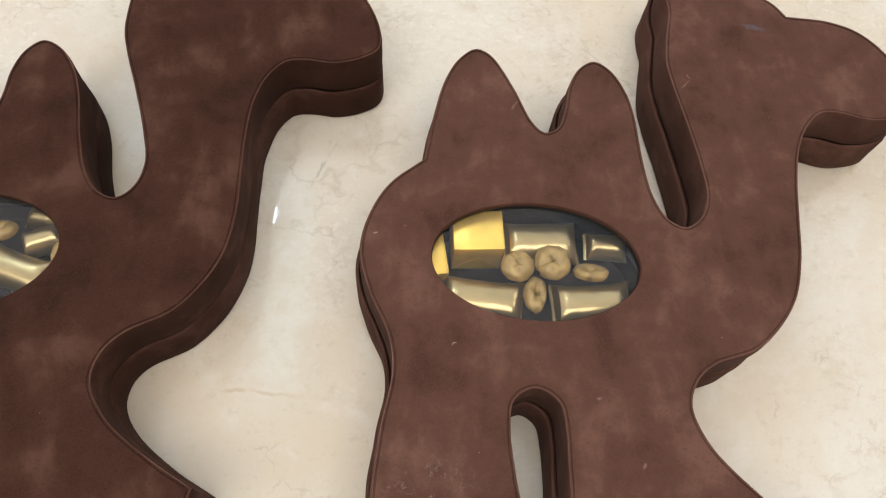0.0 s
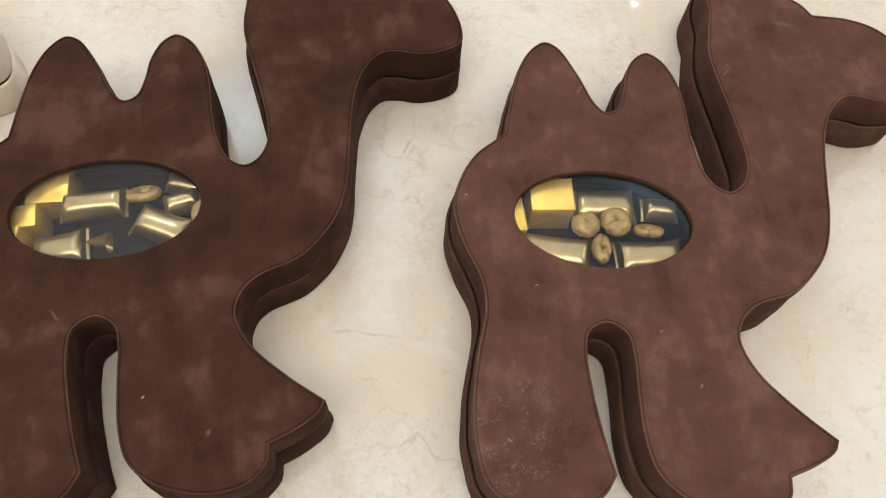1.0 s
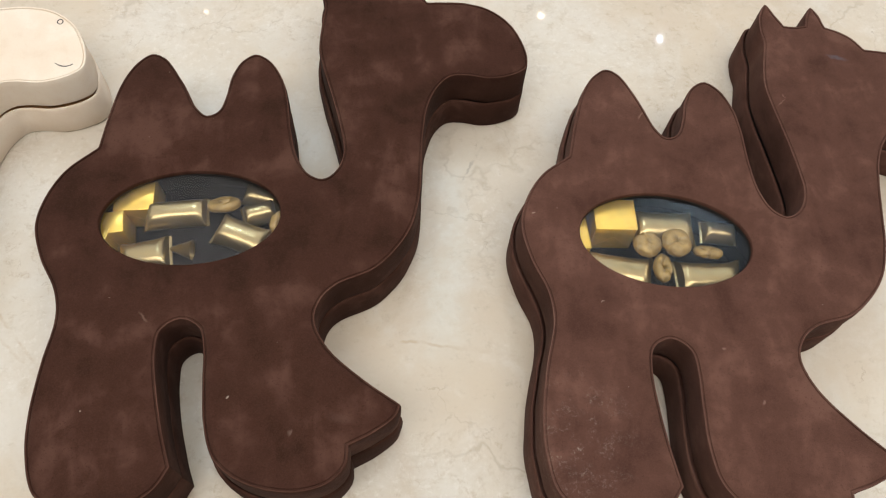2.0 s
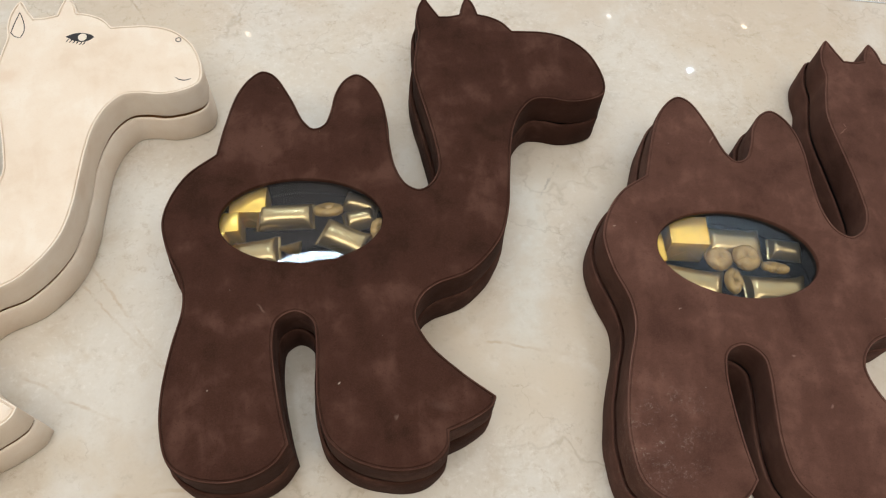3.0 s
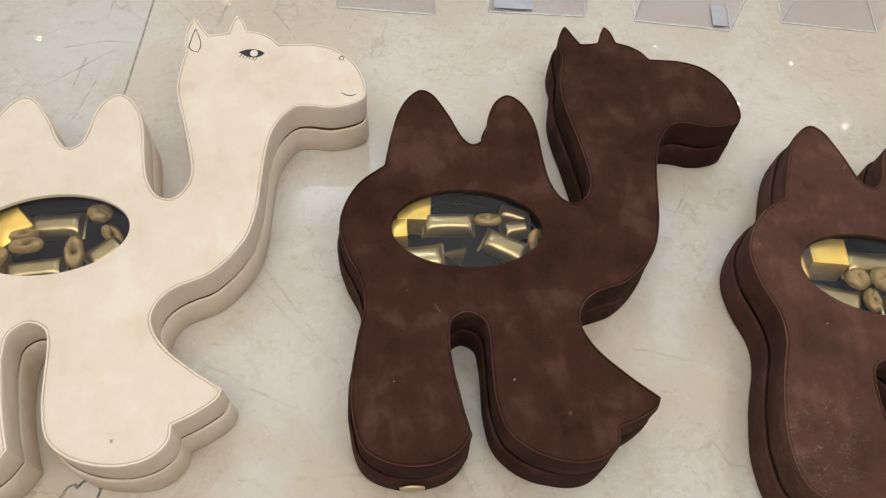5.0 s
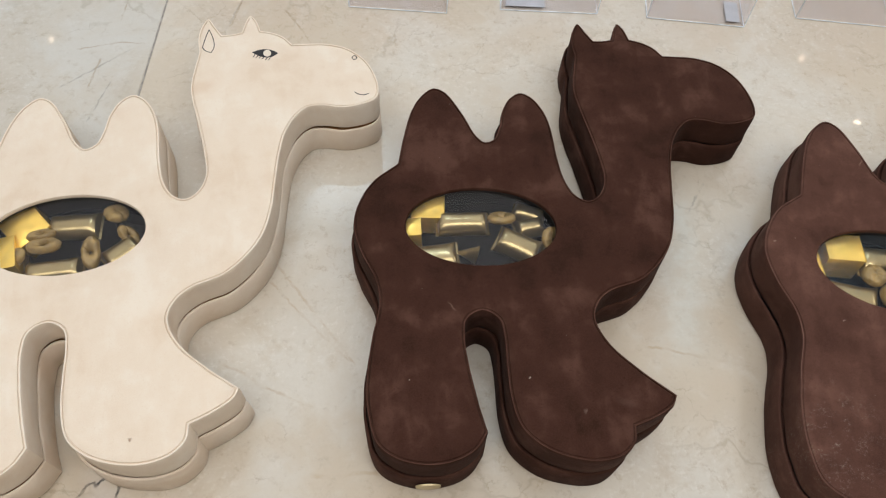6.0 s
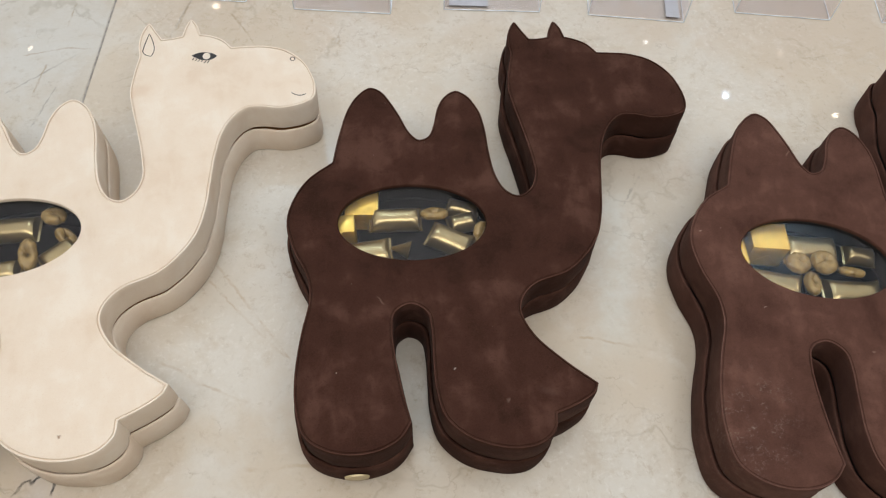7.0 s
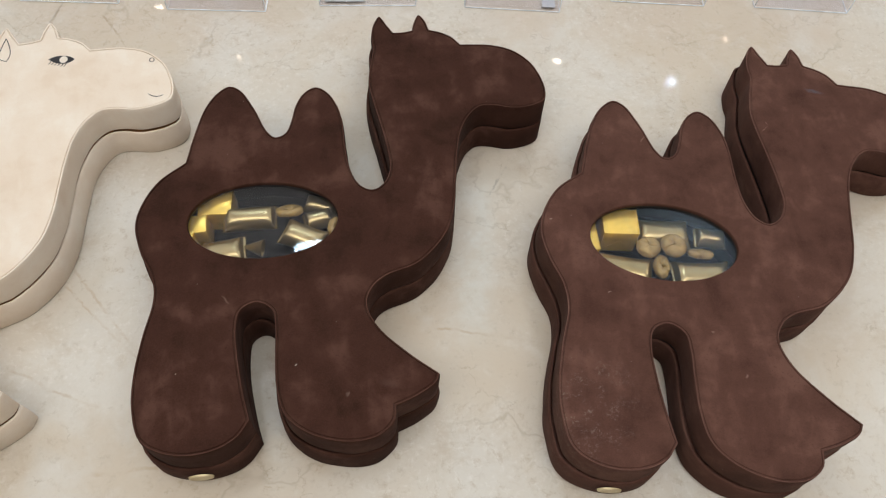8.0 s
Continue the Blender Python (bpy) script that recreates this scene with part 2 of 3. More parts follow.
BROWN_WORN = suede("dusty_brown_suede", (0.053, 0.0243, 0.0178), (0.080, 0.0378, 0.0280), (0.122, 0.0615, 0.0465), dust=(-0.224, 0.004, 0.0), marks=[
    (0.036, 0.3738, 0.012, 0.0035, -12, (0.10, 0.12, 0.16), 0.36), (-0.0268, 0.3163, 0.008, 0.0010, 50, (0.24, 0.15, 0.12), 0.42),
    (-0.0240, 0.3243, 0.004, 0.0009, -50, (0.24, 0.15, 0.12), 0.42), (-0.157, 0.293, 0.008, 0.0011, 62, (0.24, 0.15, 0.12), 0.42),
    (-0.2027, 0.1118, 0.0022, 0.0009, 25, (0.5, 0.42, 0.36), 0.34), (-0.2538, 0.1869, 0.0018, 0.0008, 0, (0.4, 0.3, 0.26), 0.42),
    (-0.1147, 0.0784, 0.003, 0.0014, 20, (0.3, 0.2, 0.17), 0.36), (-0.0914, 0.0383, 0.003, 0.0014, 70, (0.3, 0.2, 0.17), 0.36)])
CREAM = suede("cream_suede", (0.69, 0.570, 0.450), (0.735, 0.632, 0.520), (0.77, 0.69, 0.59), sheen=0.02, marks=[
    (-0.0829, -0.0289, 0.0018, 0.0018, 0, (0.25, 0.15, 0.08), 0.8), (-0.03, 0.33, 0.02, 0.012, 20, (0.62, 0.45, 0.32), 0.35)])
# cord colours, paler than the hides for wear and for the rim's highlight
BROWN_EDGE = suede("rubbed_rim_lit_brown", (0.050, 0.0225, 0.0160), (0.072, 0.034, 0.025), (0.12, 0.062, 0.046))
WORN_EDGE = suede("rubbed_rim_lit_dusty", (0.075, 0.036, 0.027), (0.105, 0.053, 0.041), (0.16, 0.088, 0.070))
CREAM_EDGE = suede("rubbed_rim_lit_cream", (0.74, 0.64, 0.53), (0.78, 0.70, 0.60), (0.82, 0.75, 0.67), sheen=0.02)
CREAM_PLAIN = plain("bare_cream_suede", (0.76, 0.68, 0.58), 0.9)
CREAM_CARD = plain("tan_card", (0.42, 0.22, 0.09), 0.8)
DARK_CARD = plain("dark_card", (0.012, 0.010, 0.010), 0.6)
LINER = plain("blue_black_liner", (0.010, 0.011, 0.014), 0.5)
MARBLE = marble("cream_marble", [
    (0.068, 0.250, 0.043, 0.065, 0.0300, PALE, 0.42),
    (-0.343, 0.173, -0.266, 0.066, 0.0020, TAN, 0.42),
    (-0.348, 0.154, -0.298, 0.097, 0.0018, TAN, 0.40),
    (-0.298, 0.097, -0.271, 0.069, 0.0018, TAN, 0.40),
    (-0.385, 0.068, -0.300, 0.028, 0.0022, TAN, 0.42),
    (-0.405, 0.57, -0.428, 0.49, 0.0020, GREY, 0.5),
    (-0.472, -0.036, -0.466, -0.050, 0.0170, MAUVE, 0.5),
    (0.005, 0.075, 0.075, 0.062, 0.0022, TAN, 0.5),
    (0.08, 0.225, 0.105, 0.262, 0.0018, GREY, 0.45),
    (-0.30, -0.030, -0.24, -0.033, 0.0030, TAN, 0.4),
] + BRANCHES + [(*p, *q, 0.0017, BLACK, 1.0) for p, q in zip(CRACK, CRACK[1:])])
MARBLE_GREY = marble("greyer_marble", [(-0.60, 0.41, -0.53, 0.47, 0.0016, GREY, 0.6), (-0.56, 0.36, -0.545, 0.42, 0.0014, GREY, 0.5)] + BRANCHES,
                     (0.89, 0.925, 0.97))
GROUT = plain("dark_grout", (0.42, 0.40, 0.37), 0.8, 0, 0.4, 120)
GOLD = foil("gold_foil", (0.92, 0.62, 0.13), 0.32, 0.14, 60, 0.70)
CHAMPAGNE = foil("champagne_foil", (0.42, 0.325, 0.165), 0.29, 0.20, 34, 0.90)
BISCUIT = plain("gold_dusted_glaze", (0.41, 0.27, 0.09), 0.42, 0.15, 0.5, 170, 0.0008)
BRASS = plain("pale_gold_metal", (0.55, 0.46, 0.28), 0.45, 0.5)
INK = plain("black_ink", (0.015, 0.014, 0.016), 0.6)
# the film's haze is part clouding, part reflected veil put in as colour
FILM = clear("clear_film", 1.5, (0.95, 0.96, 0.97), 0.02, 0.72, 0.006)
ACRYLIC = clear("clear_acrylic", 1.49, (0.982, 0.976, 0.986), 0.01, 0.9)
# milky white, to give the acrylic edges their glint by colour
ACRYLIC_GLINT = clear("edge_glint_acrylic", 1.49, (0.95, 0.96, 0.97), 0.12, 3.0, 0.9)
PALE_STRIP = plain("pale_strip_grey", (0.50, 0.52, 0.56), 0.7)
PAINT = plain("white_wall_paint", (0.78, 0.75, 0.70), 0.7, 0, 0.05, 3)
FLOOR_STONE = plain("beige_floor_stone", (0.40, 0.34, 0.27), 0.35, 0, 0.2, 6)
OAK = plain("pale_cabinet_lacquer", (0.55, 0.48, 0.38), 0.45, 0, 0.1, 8)
TRIM = plain("white_metal", (0.8, 0.8, 0.8), 0.4)


# ---------------------------------------------------------------- mesh helpers
def part(name, bm, material, parent=None, label="", smooth=True):
    me = bpy.data.meshes.new(name)
    bmesh.ops.recalc_face_normals(bm, faces=bm.faces)
    bm.to_mesh(me)
    bm.free()
    for m in material if isinstance(material, (list, tuple)) else [material]:
        me.materials.append(m)
    if smooth:
        me.polygons.foreach_set("use_smooth", [True] * len(me.polygons))
        me.set_sharp_from_angle(angle=radians(35))
    ob = new(name, me)
    ob.parent = parent
    return tagged(ob, label)


def empty(name, m):
    ob = new(name)
    ob.empty_display_size = 0.05
    ob.matrix_basis = m
    return ob


def box_bm(x0, y0, z0, x1, y1, z1, bevel=0.0, seg=2):
    bm = bmesh.new()
    bmesh.ops.create_cube(bm, size=1, matrix=Matrix.LocRotScale(((x0 + x1) / 2, (y0 + y1) / 2, (z0 + z1) / 2), None,
                                                               (x1 - x0, y1 - y0, z1 - z0)))
    if bevel:
        bmesh.ops.bevel(bm, geom=bm.edges[:], offset=bevel, segments=seg, affect="EDGES", profile=0.5)
    return bm


def ring_verts(bm, pts, z):
    return [bm.verts.new((x, y, z)) for x, y in pts]


def bridge(bm, a, b):
    n = len(a)
    for i in range(n):
        bm.faces.new((a[i], a[(i + 1) % n], b[(i + 1) % n], b[i]))


def cap(bm, *loops):
    """Fill the area between an outer loop and its holes."""
    edges = []
    for lp in loops:
        for i in range(len(lp)):
            e = bm.edges.get((lp[i], lp[(i + 1) % len(lp)]))
            edges.append(e or bm.edges.new((lp[i], lp[(i + 1) % len(lp)])))
    bmesh.ops.triangle_fill(bm, edges=edges, use_beauty=True)


def inset(pts, d):
    """Move a clockwise outline inwards by d; less at tips that are tighter than that."""
    n = len(pts)
    room = []
    for i in range(n):
        (x0, y0), (x1, y1), (x2, y2) = pts[i - 2], pts[i], pts[(i + 2) % n]
        ax, ay, bx, by = x1 - x0, y1 - y0, x2 - x1, y2 - y1
        turn = math.atan2(ay * bx - ax * by, ax * bx + ay * by)      # positive where the outline bulges
        step = (math.hypot(ax, ay) + math.hypot(bx, by)) / 2
        room.append(min(d, 0.6 * step / turn) if turn > 0.05 and d > 0 else d)
    for _ in range(3):
        room = [min(room[i], (room[i - 1] + 2 * room[i] + room[(i + 1) % n]) / 4) for i in range(n)]
    out = []
    for i in range(n):
        (x0, y0), (x1, y1), (x2, y2) = pts[i - 1], pts[i], pts[(i + 1) % n]
        ax, ay, bx, by = x1 - x0, y1 - y0, x2 - x1, y2 - y1
        la, lb = math.hypot(ax, ay) or 1, math.hypot(bx, by) or 1
        nx, ny = ay / la + by / lb, -ax / la - bx / lb
        ln = math.hypot(nx, ny) or 1
        k = min(1.6, 2 / ln)
        out.append((x1 + nx / ln * room[i] * k, y1 + ny / ln * room[i] * k))
    return out


def spline(knots, step):
    """A smooth open curve through the knots, as points about step apart; the last knot is left out."""
    k = [2 * Vector(knots[0]) - Vector(knots[1])] + [Vector(p) for p in knots] + [2 * Vector(knots[-1]) - Vector(knots[-2])]
    pts = []
    for i in range(1, len(k) - 2):
        p0, p1, p2, p3 = k[i - 1:i + 3]
        n = max(2, round((p2 - p1).length / step))
        t0 = 0.0
        t1 = t0 + max((p1 - p0).length, 1e-6) ** 0.5
        t2 = t1 + max((p2 - p1).length, 1e-6) ** 0.5
        t3 = t2 + max((p3 - p2).length, 1e-6) ** 0.5
        for j in range(n):
            t = t1 + (t2 - t1) * j / n
            a1 = p0 * ((t1 - t) / (t1 - t0)) + p1 * ((t - t0) / (t1 - t0))
            a2 = p1 * ((t2 - t) / (t2 - t1)) + p2 * ((t - t1) / (t2 - t1))
            a3 = p2 * ((t3 - t) / (t3 - t2)) + p3 * ((t - t2) / (t3 - t2))
            b1 = a1 * ((t2 - t) / (t2 - t0)) + a2 * ((t - t0) / (t2 - t0))
            b2 = a2 * ((t3 - t) / (t3 - t1)) + a3 * ((t - t1) / (t3 - t1))
            c = b1 * ((t2 - t) / (t2 - t1)) + b2 * ((t - t1) / (t2 - t1))
            pts.append((c.x, c.y))
    return pts


# ---------------------------------------------------------------- the room
def slab(name, label, x0, y0, z0, x1, y1, z1, material, bevel=0.0):
    return tagged(part(name, box_bm(x0, y0, z0, x1, y1, z1, bevel), material), label, name.split("_")[0], "", "structure")


slab("floor", "beige stone floor of the shop", -4, -3, FLOOR - 0.1, 4, 5, FLOOR, FLOOR_STONE)
slab("ceiling", "white painted flat ceiling", -4, -3, CEILING + 0.02, 4, 5, CEILING + 0.12, PAINT)
slab("wall_north", "plain off-white painted wall", -4, 5, FLOOR, 4, 5.1, CEILING + 0.02, PAINT)
slab("wall_south", "plain off-white painted wall", -4, -3.1, FLOOR, 4, -3, CEILING + 0.02, PAINT)
slab("wall_west", "plain off-white painted wall", -4.1, -3, FLOOR, -4, 5, CEILING + 0.02, PAINT)
slab("wall_east", "plain off-white painted wall", 4, -3, FLOOR, 4.1, 5, CEILING + 0.02, PAINT)


def downlight(x, y, radius, watts, warm):
    top = empty("ceiling_light", pose(x, y, CEILING))
    bm = bmesh.new()
    prof = [(radius, 0.018), (radius, 0.0), (radius * 1.18 + 0.004, -0.004), (radius * 1.24 + 0.006, 0.004), (radius * 1.24 + 0.006, 0.02)]
    loops = []
    for r, z in prof:
        loops.append(ring_verts(bm, [(r * math.cos(a * math.tau / 40), r * math.sin(a * math.tau / 40)) for a in range(40)], z))
    for a, b in zip(loops, loops[1:]):
        bridge(bm, a, b)
    part("frame", bm, TRIM, top)
    bm = bmesh.new()
    bmesh.ops.create_circle(bm, cap_ends=True, segments=40, radius=radius, matrix=Matrix.Translation((0, 0, 0.012)))
    part("diffuser", bm, glow("lit_diffuser", (*COLOURS[warm], 1), 3.0), top, "lit frosted diffuser")
    if radius > 0.1:
        bm = bmesh.new()
        bmesh.ops.create_cone(bm, cap_ends=True, segments=32, radius1=radius * 0.30, radius2=radius * 0.34, depth=0.03,
                              matrix=Matrix.Translation((0, 0, -0.005)))
        part("hub", bm, TRIM, top)
    tagged(top, "round recessed ceiling light with a lit diffuser", "ceiling light", "ceiling lights")
    lamp = bpy.data.lights.new("lamp", "AREA")
    lamp.shape, lamp.size, lamp.energy, lamp.color = "DISK", radius * 2, watts, COLOURS[warm]
    ob = new("lamp", lamp)
    ob.matrix_basis = pose(x, y, CEILING - 0.010)


# unseen panels, added only to light the counter softly
def fill_panel(x, y, length, width, watts, warm):
    top = empty("ceiling_panel_light", pose(x, y, CEILING))
    a, b = length / 2, width / 2
    for nm, lims in (("frame_bar", (-a - 0.02, -b - 0.02, -0.012, a + 0.02, -b, 0.02)), ("frame_bar", (-a - 0.02, b, -0.012, a + 0.02, b + 0.02, 0.02)),
                     ("frame_bar", (-a - 0.02, -b, -0.012, -a, b, 0.02)), ("frame_bar", (a, -b, -0.012, a + 0.02, b, 0.02))):
        part(nm, box_bm(*lims, 0.001, 1), TRIM, top)
    part("diffuser", box_bm(-a, -b, 0.002, a, b, 0.010), glow("fill_panel_glow", (*COLOURS[warm], 1), 0.2), top, "lit frosted diffuser")
    tagged(top, "large unseen white fill panel, softly lit, in a thin frame", "ceiling light", "ceiling panel lights")
    lamp = bpy.data.lights.new("lamp", "AREA")
    lamp.shape, lamp.size, lamp.size_y, lamp.energy, lamp.color = "RECTANGLE", length, width, watts, COLOURS[warm]
    ob = new("lamp", lamp)
    ob.matrix_basis = pose(x, y, CEILING - 0.001)


def backlit_sheet(x, y, length, width, strength):
    """A frosted sheet on four studs, lit from behind by a lamp at its middle."""
    top = empty("backlit_ceiling_sheet", pose(x, y, CEILING - 0.03))
    m = Mat("backlit_sheet")
    mid = m.node("ShaderNodeVectorMath", {0: m.vmath("MULTIPLY", m.co, (2 / length, 2 / width, 0.0)), 1: (0, 0, 0)}, operation="LENGTH").outputs["Value"]
    m.set(Base_Color=(0.7, 0.75, 0.8), Emission_Color=(*COLOURS[2], 1), Emission_Strength=m.ramp(mid, 1.0, 0.10, 0.42, strength))
    part("diffuser", box_bm(-length / 2, -width / 2, 0, length / 2, width / 2, 0.006, 0.001, 1), m.m, top, "bluish lit frosted sheet")
    for sx in (-1, 1):
        for sy in (-1, 1):
            px, py = sx * (length / 2 - 0.03), sy * (width / 2 - 0.03)
            part("stud", box_bm(px - 0.005, py - 0.005, 0.0065, px + 0.005, py + 0.005, 0.05, 0.001, 1), TRIM, top)
    tagged(top, "frosted ceiling sheet glowing bluish white in the middle", "ceiling light", "backlit ceiling sheets")


for row in DOWNLIGHTS:
    downlight(*row)
for row in FILL_PANELS:
    fill_panel(*row)
for row in COOL_SHEETS:
    backlit_sheet(*row)

# the display counter and its marble slabs
counter = empty("display_counter", pose(0, 0, FLOOR, 0, 0, COUNTER_TURN))
part("body", box_bm(-1.75, -0.24, 0.08, 1.75, 1.15, 0.868), OAK, counter, "pale lacquered body")
part("plinth", box_bm(-1.70, -0.19, 0.0, 1.70, 1.10, 0.078), DARK_CARD, counter, "dark recessed plinth")
tagged(counter, "pale lacquered display counter carrying a marble top", "counter")
slabs = empty("marble_counter_top", pose(0, 0, 0, 0, 0, COUNTER_TURN))
JOINTS = (-1.8, -0.5352, 0.70, 1.8)
for k, (x0, x1) in enumerate(zip(JOINTS, JOINTS[1:])):
    part("marble_slab", box_bm(x0 + 0.0008, -0.28, -0.03, x1 - 0.0008, 1.2, 0.0, 0.0008, 1), MARBLE if k else MARBLE_GREY, slabs,
         "" if k else "greyer marble slab")
for x in JOINTS[1:-1]:
    part("joint", box_bm(x - 0.0007, -0.28, -0.03, x + 0.0007, 1.2, -0.0004), GROUT, slabs, "dark grout line")
tagged(slabs, "polished cream marble top with tan and grey veins", "counter top")

# ---------------------------------------------------------------- camel boxes
# outline of the box, in millimetres, clockwise; each run starts at a sharp corner
HUMPS = [(-222.7, 242.9), (-216.5, 276.7), (-207.4, 311.4), (-196.2, 331.2), (-184.1, 340.1), (-173, 335), (-157, 307), (-144, 276.1),
         (-136, 268), (-126.9, 272), (-120.9, 286.8), (-115.8, 308.7), (-106.6, 325.5), (-94.5, 332.4), (-82.5, 324.3),
         (-72.5, 304.3), (-68.5, 283.4), (-66.6, 245.6), (-62.7, 218.7), (-54.7, 201.7), (-43.6, 195.6), (-32.6, 202.5),
         (-25.5, 219.4), (-26.4, 244.3), (-31.3, 279.1), (-37.3, 314), (-39.2, 334.9), (-35.1, 363.7), (-31, 384.5), (-32, 400.5),
         (-28.9, 420.3), (-20.8, 434.1), (-12.8, 419.2), (-6.8, 407.2)]
POLL = [(-6.8, 407.2), (3.2, 407.1), (13.3, 409)]
EAR = [(13.3, 409), (17.3, 422.9), (23.4, 433.8), (29.4, 425.8), (33.4, 408.8)]
BROW = [(33.4, 408.8), (44.4, 404.8), (56.5, 396.7), (65.5, 383.7)]
FACE = [(65.5, 383.7), (81.5, 382.6), (98.6, 380.5), (120.7, 371.3), (137.7, 352.3), (145.7, 330.4), (147.7, 307.5), (143.6, 295.6),
        (129.5, 288.8), (109.4, 286.9), (89.4, 292.1), (75.3, 292.2), (62.2, 281.4), (51.1, 261.6), (44, 234.7), (38.9, 203.9),
        (33.8, 173.1), (24.6, 145.3), (9.5, 124.5), (-9.7, 108.7), (-37.9, 99), (-50, 89.1), (-56.1, 73.2), (-48.1, 50.2),
        (-25, 24.1), (0.1, 2)]
TOE = [(0.1, 2), (-4, -6), (-20.1, -15.8), (-38.2, -22.7)]
FRONT_FOOT = [(-38.2, -22.7), (-40.3, -34.6), (-52.4, -45.5), (-72.6, -49.4), (-95.7, -45.2), (-115.9, -35.1), (-129.9, -20),
              (-135.9, 4), (-136.8, 34.9), (-136.7, 58.8), (-139.7, 74.8), (-152.8, 82.9), (-165.9, 76), (-169, 59.1), (-167, 33.1),
              (-162.1, 3.2), (-156.1, -22.8)]
HIND = [(-156.1, -22.8), (-165.3, -35.7), (-181.4, -44.6), (-203.6, -47.5), (-226.8, -42.3), (-242.9, -30.2), (-250.9, -3.2),
        (-251.8, 23.8), (-247.6, 59.6), (-241.4, 93.5), (-244.4, 115.5), (-257.4, 144.5), (-264.3, 174.4), (-259.2, 199.3),
        (-246, 223.1), (-222.7, 242.9)]
OUTLINE = [(x / 1000, y / 1000) for run in (HUMPS, POLL, EAR, BROW, FACE, TOE, FRONT_FOOT, HIND) for x, y in spline(run, 3.5)]
TOP = 0.0675         # height of a box
WIN = (-0.1475, 0.1698, 0.0692, 0.0418, -2.7)   # window: centre, half axes, turn


def oval(grow, n=72):
    cx, cy, a, b, turn = WIN
    c, s = math.cos(radians(turn)), math.sin(radians(turn))
    out = []
    for i in range(n):
        w = -i * math.tau / n
        x, y = (a + grow) * math.cos(w), (b + grow) * math.sin(w)
        out.append((cx + c * x - s * y, cy + s * x + c * y))
    return out


def loft(bm, rows, wave=0.0):
    """Rings of points at given heights, joined one to the next; wave: how far a hand-sewn wall is uneven."""
    loops = [ring_verts(bm, pts, z) for pts, z in rows]
    for ring in loops if wave else ():
        for v in ring:
            lump = noise.noise((v.co.x * 34, v.co.y * 34, v.co.z * 60)) + 0.6 * noise.noise((v.co.x * 90, v.co.y * 90, v.co.z * 30 + 4))
            side = Vector((noise.noise((v.co.x * 40, v.co.y * 40, 3 + v.co.z * 90)), noise.noise((v.co.x * 40, v.co.y * 40, 9 + v.co.z * 90)), 0))
            if 0.003 < v.co.z < TOP - 0.004:
                v.co += side * wave * 0.9
                v.co.z += lump * wave * 0.6
    for a, b in zip(loops, loops[1:]):
        bridge(bm, a, b)
    return loops


def slack(x, y, ripple):
    """Height of a film that sags lengthwise and hangs lower along its near edge."""
    if not ripple:
        return 0.0005
    knee = -0.005
    z = 1.475 * (min(y, knee) + 0.0331) ** 2
    if y > knee:
        z += 0.083 * (y - knee) + 0.65 * (y - knee) ** 2
    return ripple * (z - 0.0060 - 0.018 * x + 0.26 * x * x)


